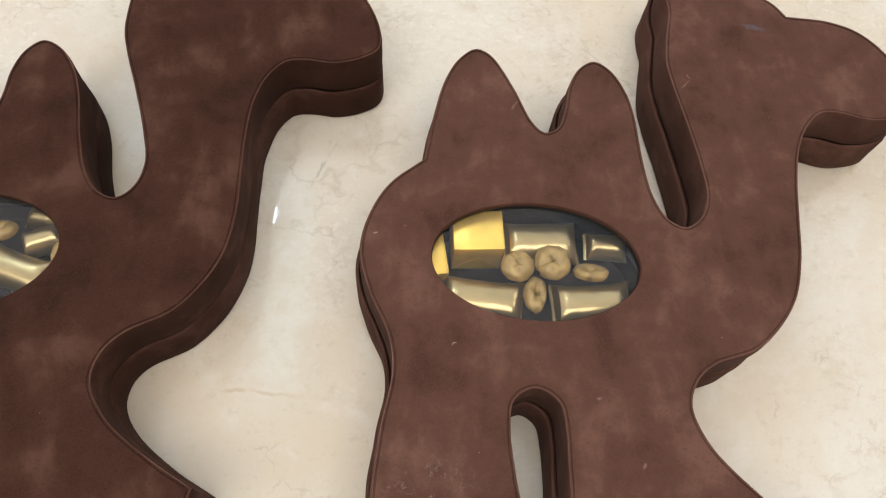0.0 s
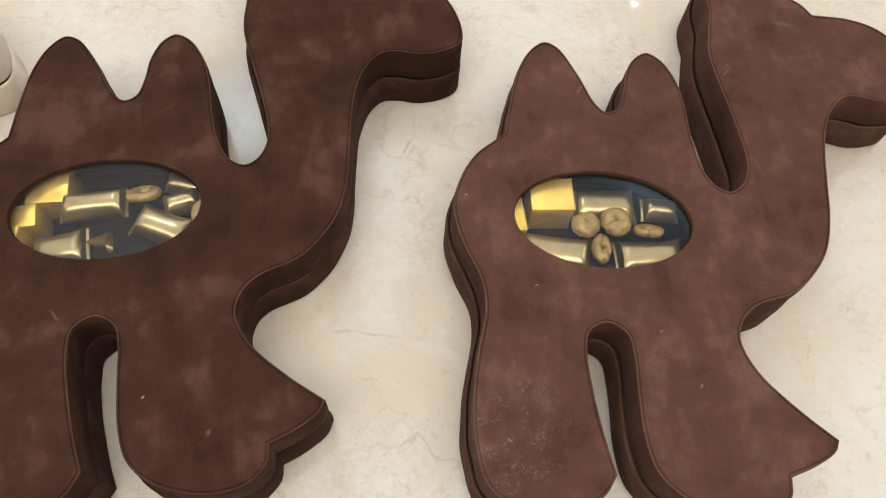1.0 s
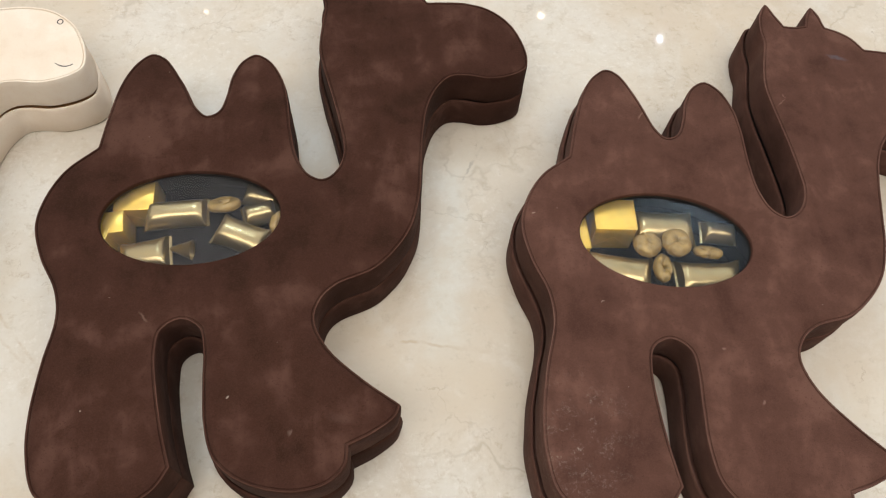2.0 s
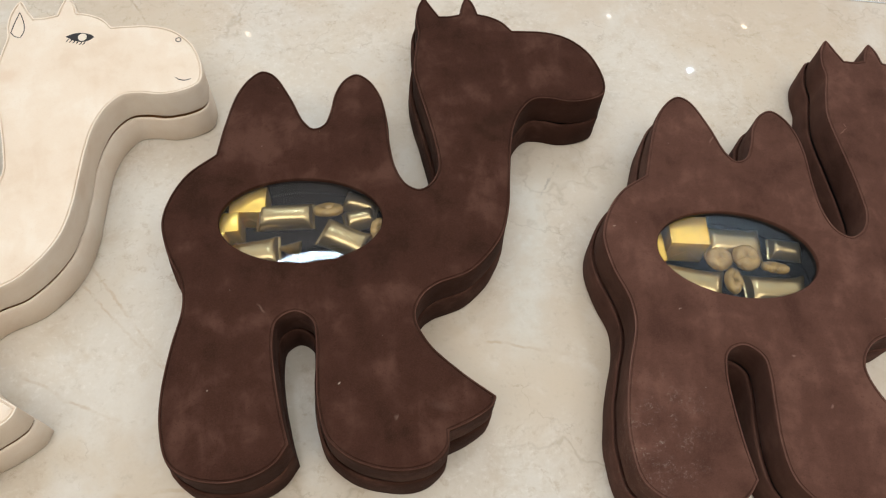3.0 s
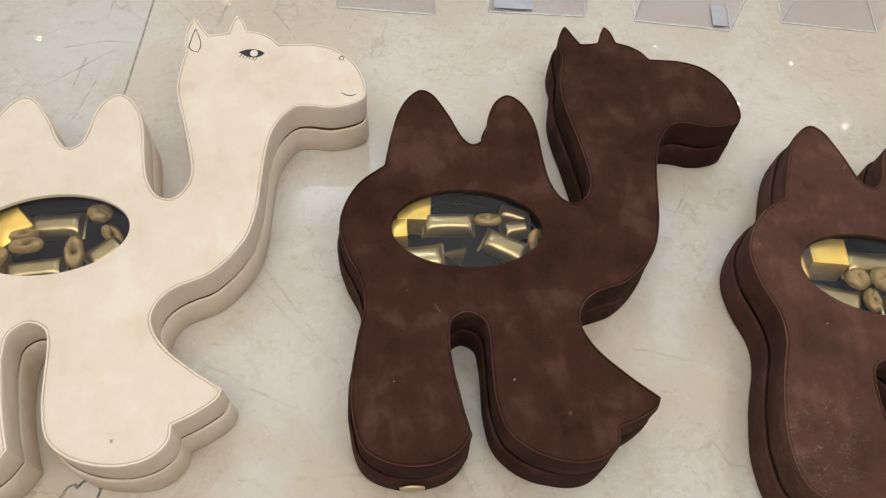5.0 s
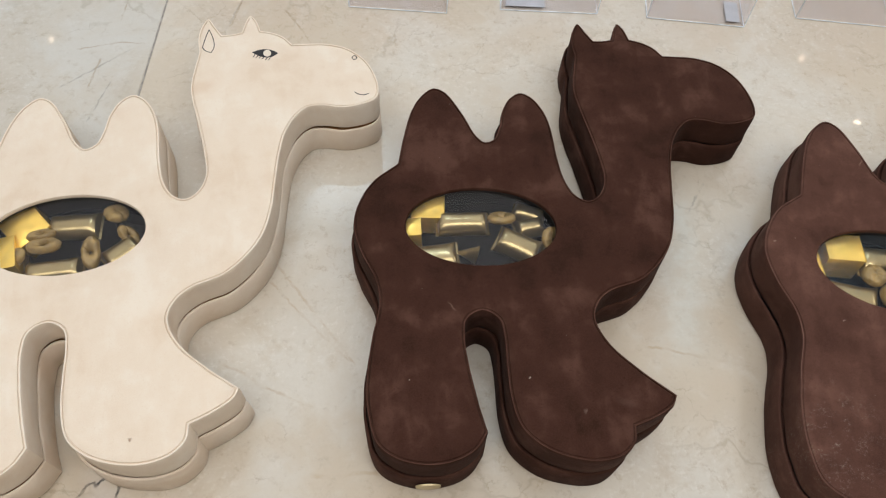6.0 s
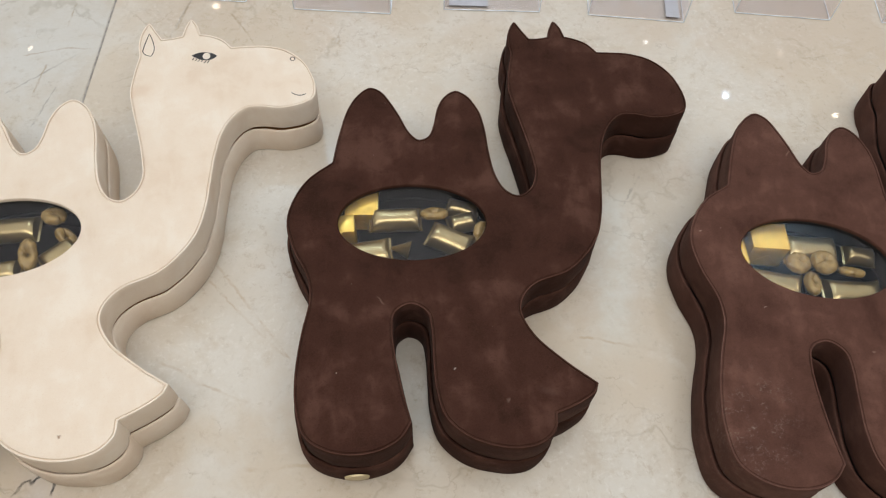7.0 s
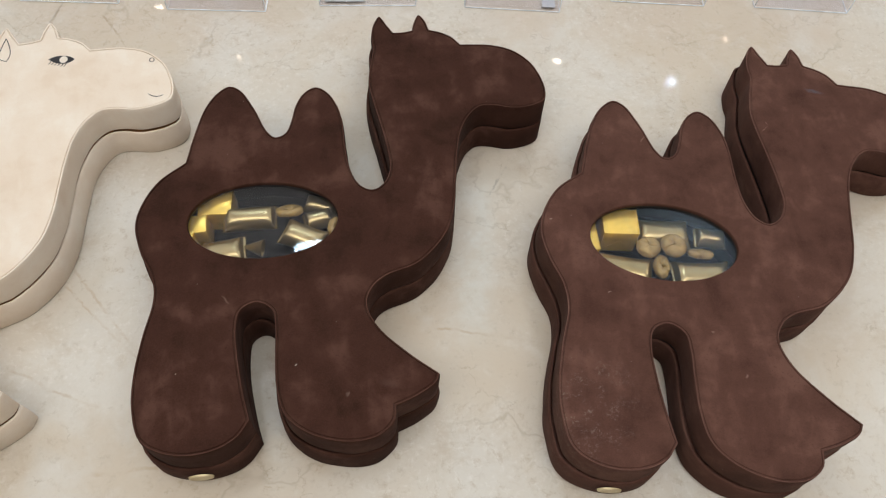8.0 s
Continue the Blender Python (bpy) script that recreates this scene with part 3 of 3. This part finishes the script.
def camel_box(m, hide, edge, label, gap, seam, card, stretch=(1.0, 1.0), ripple=0.0):
    """A hollow box of two halves; stretch: how far this hand-made one is off the pattern."""
    top = empty("camel_box", m)
    shape = [(x * stretch[0], y * stretch[1]) for x, y in OUTLINE]
    h0, h1 = 0.0335, 0.0335 + gap
    # tray: outer wall, bottom, rim and an oval well
    bm = bmesh.new()
    foot = [(x - 0.0016, y) for x, y in inset(shape, -0.0017)]
    outer = loft(bm, [(inset(foot, d), z) for d, z in (
        (0.003, 0.0), (0.0006, 0.0009), (-0.0004, 0.003), (-0.0006, 0.017), (-0.0002, h0 - 0.002), (0.0004, h0 - 0.0006), (0.0010, h0),
        (0.0020, h0), (0.0024, h0 - 0.0006), (0.0024, h0 - 0.007))], 0.0009)
    well = loft(bm, [(oval(0.012), h0 - 0.007), (oval(0.012), 0.006)])
    cap(bm, outer[0])
    cap(bm, outer[-1], well[0])
    cap(bm, well[-1])
    tray = part("tray", bm, hide, top)
    bm = bmesh.new()
    lin = loft(bm, [(oval(0.0150), h0 - 0.0064), (oval(0.0115), h0 - 0.0064), (oval(0.0115), 0.0075)])
    cap(bm, lin[-1])
    part("liner", bm, LINER, top, "dark glossy inner liner")
    # collar that the lid slips over
    bm = bmesh.new()
    col = loft(bm, [(inset(shape, 0.0040), h0 - 0.0068), (inset(shape, 0.0040), h1 + 0.002), (inset(shape, 0.0054), h1 + 0.002),
                    (inset(shape, 0.0054), h0 - 0.0068)])
    bridge(bm, col[-1], col[0])
    part("collar", bm, card, top, "card collar between tray and lid")
    # lid with a grooved seam round its top and an oval window
    bm = bmesh.new()
    lid = loft(bm, [(inset(shape, d), z) for d, z in (
        (0.0024, h1 + 0.0004), (0.0012, h1), (0.0004, h1 + 0.0006), (0.0001, h1 + 0.0018), (0.0, h1 + 0.012), (0.0001, TOP - 0.006), (0.0002, TOP - 0.0030),
        (0.0006, TOP - 0.0013), (0.0012, TOP - 0.0003), (0.0019, TOP - 0.0003), (0.0022, TOP - seam), (0.0026, TOP - seam),
        (0.0031, TOP - 0.0005), (0.0050, TOP), (0.0080, TOP + 0.0003))], 0.0009)
    win = loft(bm, [(oval(0.0018), TOP + 0.0003), (oval(0.0006), TOP - 0.0002), (oval(0), TOP - 0.0014), (oval(0.0002), TOP - 0.0040)])
    under = ring_verts(bm, oval(0.0138), h1)
    cap(bm, lid[-1], win[0])
    cap(bm, lid[0], under)
    lid_ob = part("lid", bm, hide, top)
    # turned edge: a fine rubbed cord along the wall's top, rim highlight in its colour
    bm = bmesh.new()
    r = 0.00048
    cord = [ring_verts(bm, inset(shape, 0.0010 + r * math.cos(k * math.tau / 6)), TOP - 0.0006 + r * math.sin(k * math.tau / 6)) for k in range(6)]
    for a, b in zip(cord, cord[1:] + cord[:1]):
        bridge(bm, a, b)
    part("edge_cord", bm, edge, lid_ob, "fine rubbed edge cord, paler for its rim highlight")
    bm = bmesh.new()
    loft(bm, [(oval(-0.0002), TOP - 0.0036), (oval(0.0001), TOP - 0.0058), (oval(0.0135), TOP - 0.0062), (oval(0.0135), h0 - 0.0060),
              (oval(0.0142), h0 - 0.0060), (oval(0.0142), TOP - 0.0054)])
    part("window_surround", bm, DARK_CARD, lid_ob, "dark card lining inside the window")
    # clear film under the window's rim, a little slack
    bm = bmesh.new()
    rings = []
    for k in range(18):
        f = 1 - k / 18
        pts = [(WIN[0] + (x - WIN[0]) * f, WIN[1] + (y - WIN[1]) * f) for x, y in oval(0.004)]
        rings.append([bm.verts.new((x, y, TOP - 0.0050 + slack(x - WIN[0], y - WIN[1], ripple)
                                    + 0.0003 * noise.noise((x * 16, y * 16, m.translation.x)) * (1 - f * f))) for x, y in pts])
    for a, b in zip(rings, rings[1:]):
        bridge(bm, a, b)
    cap(bm, rings[-1])
    film = part("window_film", bm, FILM, lid_ob, "clear plastic film window")
    film.visible_shadow = False
    # metal tab on the front of the hind foot
    bm = bmesh.new()
    bmesh.ops.create_cone(bm, cap_ends=True, segments=32, radius1=0.0105, radius2=0.0100, depth=0.0016,
                          matrix=Matrix.Translation((-0.2035, -0.0514, 0.0195)) @ Matrix.Rotation(radians(90), 4, "X") @ Matrix.Diagonal((1, 0.62, 1, 1)))
    part("metal_tab", bm, BRASS, tray, "small oval pale gold metal plate")
    return tagged(top, label, "gift box", "camel-shaped gift boxes")


def place(turn, x, y):
    return pose(x, y, 0.0, 0, 0, turn)


AT_MIDDLE, AT_RIGHT, AT_LEFT = place(0, 0, 0), place(-9.27, 0.3424, -0.0793), place(6.80, -0.3520, 0.0184)
camel_box(AT_MIDDLE, BROWN, BROWN_EDGE, "two-humped camel-shaped gift box in dark brown suede on marble", 0.0006, 0.0013, DARK_CARD, ripple=1.0)
camel_box(AT_RIGHT, BROWN_WORN, WORN_EDGE, "camel-shaped gift box in dusty brown suede with a scuffed foot", 0.0006, 0.0013, DARK_CARD, (1.0, 1.009))
white_camel = camel_box(AT_LEFT, CREAM, CREAM_EDGE, "cream suede camel-shaped gift box with a drawn face", 0.0026, 0.0017, CREAM_CARD, (1.012, 0.994))


# ---------------------------------------------------------------- the face drawn on the cream box
SKIN = TOP + 0.0004


def stroke(name, pts, width, closed=False):
    """A thin inked line lying on the lid, through points in millimetres."""
    bm = bmesh.new()
    n = len(pts)
    left, right = [], []
    for i, (x, y) in enumerate(pts):
        a, b = pts[(i - 1) % n if closed else max(i - 1, 0)], pts[(i + 1) % n if closed else min(i + 1, n - 1)]
        dx, dy = b[0] - a[0], b[1] - a[1]
        ln = math.hypot(dx, dy) or 1
        w = width / 2 if closed else width / 2 * (0.35 + 0.65 * math.sin(math.pi * (i + 0.5) / n))
        left.append(bm.verts.new(((x - dy / ln * w) / 1000, (y + dx / ln * w) / 1000, SKIN)))
        right.append(bm.verts.new(((x + dy / ln * w) / 1000, (y - dx / ln * w) / 1000, SKIN)))
    for i in range(n if closed else n - 1):
        k = (i + 1) % n
        bm.faces.new((left[i], left[k], right[k], right[i]))
    bm.normal_update()
    bmesh.ops.solidify(bm, geom=bm.faces[:], thickness=-0.00015)
    return part(name, bm, INK, white_camel, "thin black drawn line")


def blot(name, pts, z, material, label):
    bm = bmesh.new()
    bm.faces.new([bm.verts.new((x / 1000, y / 1000, z)) for x, y in pts])
    bm.normal_update()
    bmesh.ops.solidify(bm, geom=bm.faces[:], thickness=-0.00015)
    return part(name, bm, material, white_camel, label)


def disc(cx, cy, rx, ry, n=20):
    return [(cx + rx * math.cos(i * math.tau / n), cy + ry * math.sin(i * math.tau / n)) for i in range(n)]


stroke("ear_outline", spline([(-20.5, 414), (-24.5, 400), (-27.4, 387.5)], 2) + spline([(-27.4, 387.5), (-24, 382), (-18.4, 379)], 2)
       + spline([(-18.4, 379), (-15.6, 386), (-15.4, 394), (-17.3, 404), (-20.5, 414)], 2), 0.9, True)
blot("eye", spline([(23.4, 373.6), (30, 376.4), (38.5, 376.4), (46, 373.4), (50.4, 369.2)], 1.5)
     + spline([(50.4, 369.2), (46, 365.6), (39.5, 364.2), (32, 366.8), (23.4, 373.6)], 1.5), SKIN, INK, "black inked almond eye")
blot("iris", disc(39.2, 370.2, 4.1, 4.9), SKIN + 0.0002, CREAM_PLAIN, "cream round iris")
for k in range(6):
    x = 26.5 + 3.1 * k
    y = 370.6 - 1.35 * k if k < 4 else 366.0 - 0.35 * k
    stroke("eyelash", [(x, y), (x - 1.0, y - 2.2), (x - 2.6, y - 4.2)], 1.0)
stroke("nostril", disc(129.0, 352.6, 2.4, 2.8, 16), 0.9, True)
stroke("mouth", spline([(123.6, 304.6), (128, 300.6), (133, 299.0), (138, 300.2), (139, 300.8)], 1.5), 1.1)

# ---------------------------------------------------------------- sweets in the boxes
def seat(box, x, y, z, rx=0, ry=0, rz=0):
    return box @ pose(x / 1000, y / 1000, z / 1000, rx, ry, rz)


def gold_cube(m, sx, sy, sz):
    """A chocolate in folded gold foil; origin in the middle of its base."""
    top = empty("gold_cube_sweet", m)
    a, b, h = sx / 2000, sy / 2000, sz / 1000
    part("wrapped_block", box_bm(-a, -b, 0, a, b, h, 0.0008, 2), GOLD, top)
    # folded flap on the side and a raised lip along two top edges
    bm = bmesh.new()
    for tri in (((-a * 0.95, 0.002), (a * 0.95, 0.002), (0, h * 0.62)),):
        f = bm.faces.new([bm.verts.new((x, -b - 0.0003, z)) for x, z in tri])
    bm.normal_update()
    bmesh.ops.solidify(bm, geom=bm.faces[:], thickness=0.0003)
    part("foil_flap", bm, GOLD, top)
    part("foil_lip", box_bm(a - 0.0004, -b, h - 0.0012, a + 0.0005, b, h + 0.0004, 0.0002, 1), GOLD, top)
    return tagged(top, "square chocolate wrapped in bright gold foil", "sweet", "gold foil cubes")


def foil_sweet(m, length, width, height, pulled=0.0):
    """A sweet in champagne foil, swollen in the middle, with flat ends whose corners stand out; pulled: one corner drawn up to a tip."""
    top = empty("foil_wrapped_sweet", m)
    bm = bmesh.new()
    n, seg = 22, 28
    hard = m.translation * 37.0
    loops = []
    for i in range(n + 1):
        u = i / n * 2 - 1
        h = height / 2000 * (1 - abs(u) ** 9) ** 0.5 + 0.0003
        w = width / 2000 * (0.90 + 0.16 * abs(u) ** 5)
        loop = []
        for j in range(seg):
            a = j / seg * math.tau
            c, s = math.cos(a), math.sin(a)
            across = abs(c) ** 0.8 * (1 if c > 0 else -1)
            long = u * length / 2000 * (0.97 + 0.03 * across * across)
            crease = 0.0011 * abs(u) ** 1.5 * noise.noise(Vector((u * 2.0, across * 6.0, s)) + hard)
            lift = pulled / 1000 * max(0.0, u) ** 5 * max(0.0, across) ** 2
            loop.append(bm.verts.new((long, w * across, height / 2000 + h * abs(s) ** 1.15 * (1 if s > 0 else -1) + crease + lift)))
        loops.append(loop)
    for a, b in zip(loops, loops[1:]):
        bridge(bm, a, b)
    cap(bm, loops[0])
    cap(bm, loops[-1])
    part("wrapped_body", bm, CHAMPAGNE, top)
    for s in (-1, 1):
        bm = bmesh.new()
        rows = []
        for i in range(3):
            row = []
            for j in range(17):
                v = j / 8 - 1
                lift = pulled / 1000 * max(0, s) * max(0.0, v) ** 2
                row.append(bm.verts.new((s * (length / 2000 * (0.97 + 0.03 * v * v) - 0.0004 + i * 0.0011), v * width / 2000 * 1.02,
                                         height / 2000 + 0.0004 * math.sin(j * 2.2) * i * 0.5 - 0.0005 * i + lift)))
            rows.append(row)
        for a, b in zip(rows, rows[1:]):
            for j in range(16):
                bm.faces.new((a[j], a[j + 1], b[j + 1], b[j]))
        bm.normal_update()
        bmesh.ops.solidify(bm, geom=bm.faces[:], thickness=0.0003)
        part("crimped_end", bm, CHAMPAGNE, top)
    return tagged(top, "pillow-shaped sweet in shiny champagne foil wrapper", "sweet", "champagne foil sweets")


def foil_cone(m, length, radius):
    """A loose, open cone of foil at the end of a wrapper; its mouth looks along x."""
    bm = bmesh.new()
    loops = []
    for i in range(12):
        u = i / 11
        r = radius / 1000 * (0.12 + 0.88 * u)
        loops.append([bm.verts.new((u * length / 1000 + 0.003 * u * math.cos(a * math.tau / 28), r * math.sin(a * math.tau / 28) * 0.62,
                                    r * (1 + 0.10 * noise.noise((a * 0.5, u * 2, 3))) * math.cos(a * math.tau / 28))) for a in range(28)])
    for a, b in zip(loops, loops[1:]):
        bridge(bm, a, b)
    cap(bm, loops[0])
    bmesh.ops.recalc_face_normals(bm, faces=bm.faces)
    bmesh.ops.solidify(bm, geom=bm.faces[:], thickness=0.0003)
    ob = part("foil_wrapper_end", bm, CHAMPAGNE)
    ob.matrix_basis = m
    return tagged(ob, "loose open twist of champagne foil wrapper", "sweet", "champagne foil sweets")


def ring_sweet(m, big, small, squash=1.0, pinch=1.5):
    """A knotted glazed ring, lying flat; origin at its base. pinch: how far its middle is closed."""
    bm = bmesh.new()
    n, seg = 56, 24
    hard = Vector((m.translation.x * 300, m.translation.y * 300, 0))
    loops = []
    for i in range(n):
        a = i / n * math.tau
        # thick and thin stretches, and a seam where the two ends of the rolled dough meet
        fat = 1 + 0.16 * noise.noise((math.cos(a) * 1.3 + hard.x, math.sin(a) * 1.3 + hard.y, 0.0))
        seam = math.exp(-(math.sin((a - 0.7 - hard.x) / 2) / 0.06) ** 2)
        rad = small * fat * (1 - 0.22 * seam)
        loop = []
        for j in range(seg):
            b = j / seg * math.tau
            r = big + rad * math.cos(b) - pinch * max(0.0, -math.cos(b))
            p = Vector((max(r, 0.15) * math.cos(a), squash * max(r, 0.15) * math.sin(a), rad * math.sin(b) * 0.92))
            # wrinkles that follow the roll
            p.z += 0.30 * math.sin(3 * b + 2.0 * a) * noise.noise((a, 2.0, hard.x))
            p += p.normalized() * (0.75 * noise.noise(p * 0.30 + hard) + 0.30 * noise.noise(p * 0.9 + hard))
            loop.append(bm.verts.new((p.x / 1000, p.y / 1000, (p.z + small) / 1000)))
        loops.append(loop)
    for i in range(n):
        bridge(bm, loops[i], loops[(i + 1) % n])
    ob = part("glazed_ring_sweet", bm, BISCUIT)
    ob.matrix_basis = m
    return tagged(ob, "small knobbly ring biscuit with a golden glaze", "sweet", "glazed ring sweets")


M_, R_, L_ = AT_MIDDLE, AT_RIGHT, AT_LEFT
# dusty brown box
gold_cube(seat(R_, -185, 193, 30, -4, 0, 2), 34, 30, 29)
gold_cube(seat(R_, -219, 178, 24, 0, 0, 8), 24, 30, 30)
foil_sweet(seat(R_, -140, 194, 30, 0, 0, 2), 50, 32, 22)
foil_sweet(seat(R_, -182, 150, 30, 0, 0, -6), 54, 32, 22, 4)
foil_sweet(seat(R_, -107, 148, 30, 0, 0, 3), 52, 32, 22, 4)
foil_sweet(seat(R_, -94, 191, 34, 0, 0, -3), 27, 20, 18)
ring_sweet(seat(R_, -158, 172, 46, 5, 0, 0), 5.4, 6.0, 0.95, 2.0)
ring_sweet(seat(R_, -135, 174, 47, 6, 8, 60), 6.8, 6.0, 1.0, 1.2)
ring_sweet(seat(R_, -148, 151, 45, 12, 14, 84), 8.8, 5.2, 0.55)
ring_sweet(seat(R_, -107, 167, 46, -48, 0, 0), 8.4, 3.6)
# dark brown box
gold_cube(seat(M_, -195, 204, 26, 3, 0, -3), 31, 30, 30)
gold_cube(seat(M_, -213, 179, 25, 2, -3, 2), 24, 19, 30)
gold_cube(seat(M_, -225, 166, 22, 0, -4, -12), 25, 18, 32)
foil_sweet(seat(M_, -163, 185, 36, 0, 0, 0), 48, 25, 21)
foil_sweet(seat(M_, -187, 151, 29, 0, -4, 4), 38, 32, 22)
foil_cone(seat(M_, -168, 156, 43, 0, -8, -14), 18, 11)
foil_sweet(seat(M_, -112, 160, 34, 0, 4, -27), 42, 28, 21, 5)
foil_sweet(seat(M_, -98, 183, 30, 0, 0, 12), 26, 20, 19)
foil_sweet(seat(M_, -96, 203, 24, 0, 0, -20), 30, 20, 18)
ring_sweet(seat(M_, -125, 187, 46, -40, 0, 2), 9.2, 4.0)
ring_sweet(seat(M_, -80, 168, 42, 20, 30, 0), 8.0, 4.6)
# cream box
gold_cube(seat(L_, -191, 204, 22, 14, -10, 34), 34, 32, 33)
gold_cube(seat(L_, -209, 167, 20, 0, 0, 8), 26, 34, 33)
foil_sweet(seat(L_, -150, 195, 30, 0, 0, -4), 46, 28, 20)
foil_sweet(seat(L_, -165, 148, 28, 0, 0, 0), 50, 26, 22)
foil_sweet(seat(L_, -106, 160, 26, 0, 0, 34), 34, 28, 22)
ring_sweet(seat(L_, -172, 170, 46, -14, 0, 0), 10.4, 5.0, 0.55)
ring_sweet(seat(L_, -175, 182, 47, -8, 0, 4), 8.6, 4.4, 0.42)
ring_sweet(seat(L_, -131, 161, 45, 8, -28, 84), 9.8, 5.4, 0.55, 3.0)
ring_sweet(seat(L_, -112, 197, 45, -16, 16, 0), 5.6, 5.4, 1.0, 1.0)
ring_sweet(seat(L_, -103, 178, 38, -20, 24, -50), 8.0, 4.6, 0.6)
ring_sweet(seat(L_, -195, 166, 41, 0, -40, 0), 8.0, 4.6, 0.7)

# ---------------------------------------------------------------- clear boxes behind
def acrylic_box(m, w, d, h, t=0.003):
    top = empty("clear_acrylic_box", m)
    for nm, lims in (("front_panel", (0, 0, 0.0003, w, t, h)), ("back_panel", (0, d - t, 0.0003, w, d, h)),
                     ("side_panel", (0, t + 0.0002, 0.0003, t, d - t - 0.0002, h)), ("side_panel", (w - t, t + 0.0002, 0.0003, w, d - t - 0.0002, h)),
                     ("base_panel", (t + 0.0002, t + 0.0002, 0.0005, w - t - 0.0002, d - t - 0.0002, t))):
        part(nm, box_bm(*lims, 0.0004, 1), ACRYLIC, top, smooth=False).visible_shadow = False
    # thin milky strips stand in for the light that the edges catch
    e = 0.0011
    for lims in ((-e / 2, -e, 0.0006, w + e / 2, 0, 0.0006 + e), (-e / 2, d, 0.0006, w + e / 2, d + e, 0.0006 + e),
                 (-e, 0, 0.0006, 0, d, 0.0006 + e), (w, 0, 0.0006, w + e, d, 0.0006 + e)):
        part("base_edge", box_bm(*lims, e * 0.3, 1), ACRYLIC_GLINT, top, "thin milky strip in place of the edge's glint")
    for x in (-e, w):
        for y in (-e, d):
            part("corner_edge", box_bm(x, y, 0.0008 + e, x + e, y + e, h, e * 0.3, 1), ACRYLIC_GLINT, top, "thin milky strip in place of the edge's glint")
    return tagged(top, "clear acrylic box standing on the marble", "display box", "clear acrylic boxes")


# front corner of each box and its turn
CLEAR_BOXES = [(-0.4588, 0.569, -6.5), (-0.278, 0.5405, -6.0), (-0.090, 0.534, -4.0), (0.0925, 0.5185, -8.5), (0.2835, 0.5165, -8.5), (0.470, 0.492, -9.5)]
first = acrylic_box(pose(CLEAR_BOXES[0][0], CLEAR_BOXES[0][1], 0.0, 0, 0, CLEAR_BOXES[0][2]), 0.120, 0.110, 0.16)
for i, (x, y, turn) in enumerate(CLEAR_BOXES[1:], 1):
    boxed = copy_thing(first, pose(x, y, 0.0, 0, 0, turn))
    if i in (2, 3):
        # box 2 holds a blank label; box 3's pale strip stands for a reflection
        lims = (0.006, 0.004, 0.0035, 0.055, 0.030, 0.0040) if i == 2 else (0.098, 0.004, 0.0035, 0.115, 0.040, 0.0040)
        part("paper_label", box_bm(*lims), PALE_STRIP, boxed, "flat pale strip for a label and a reflection")
        tagged(boxed, "clear acrylic box with a flat pale strip inside")
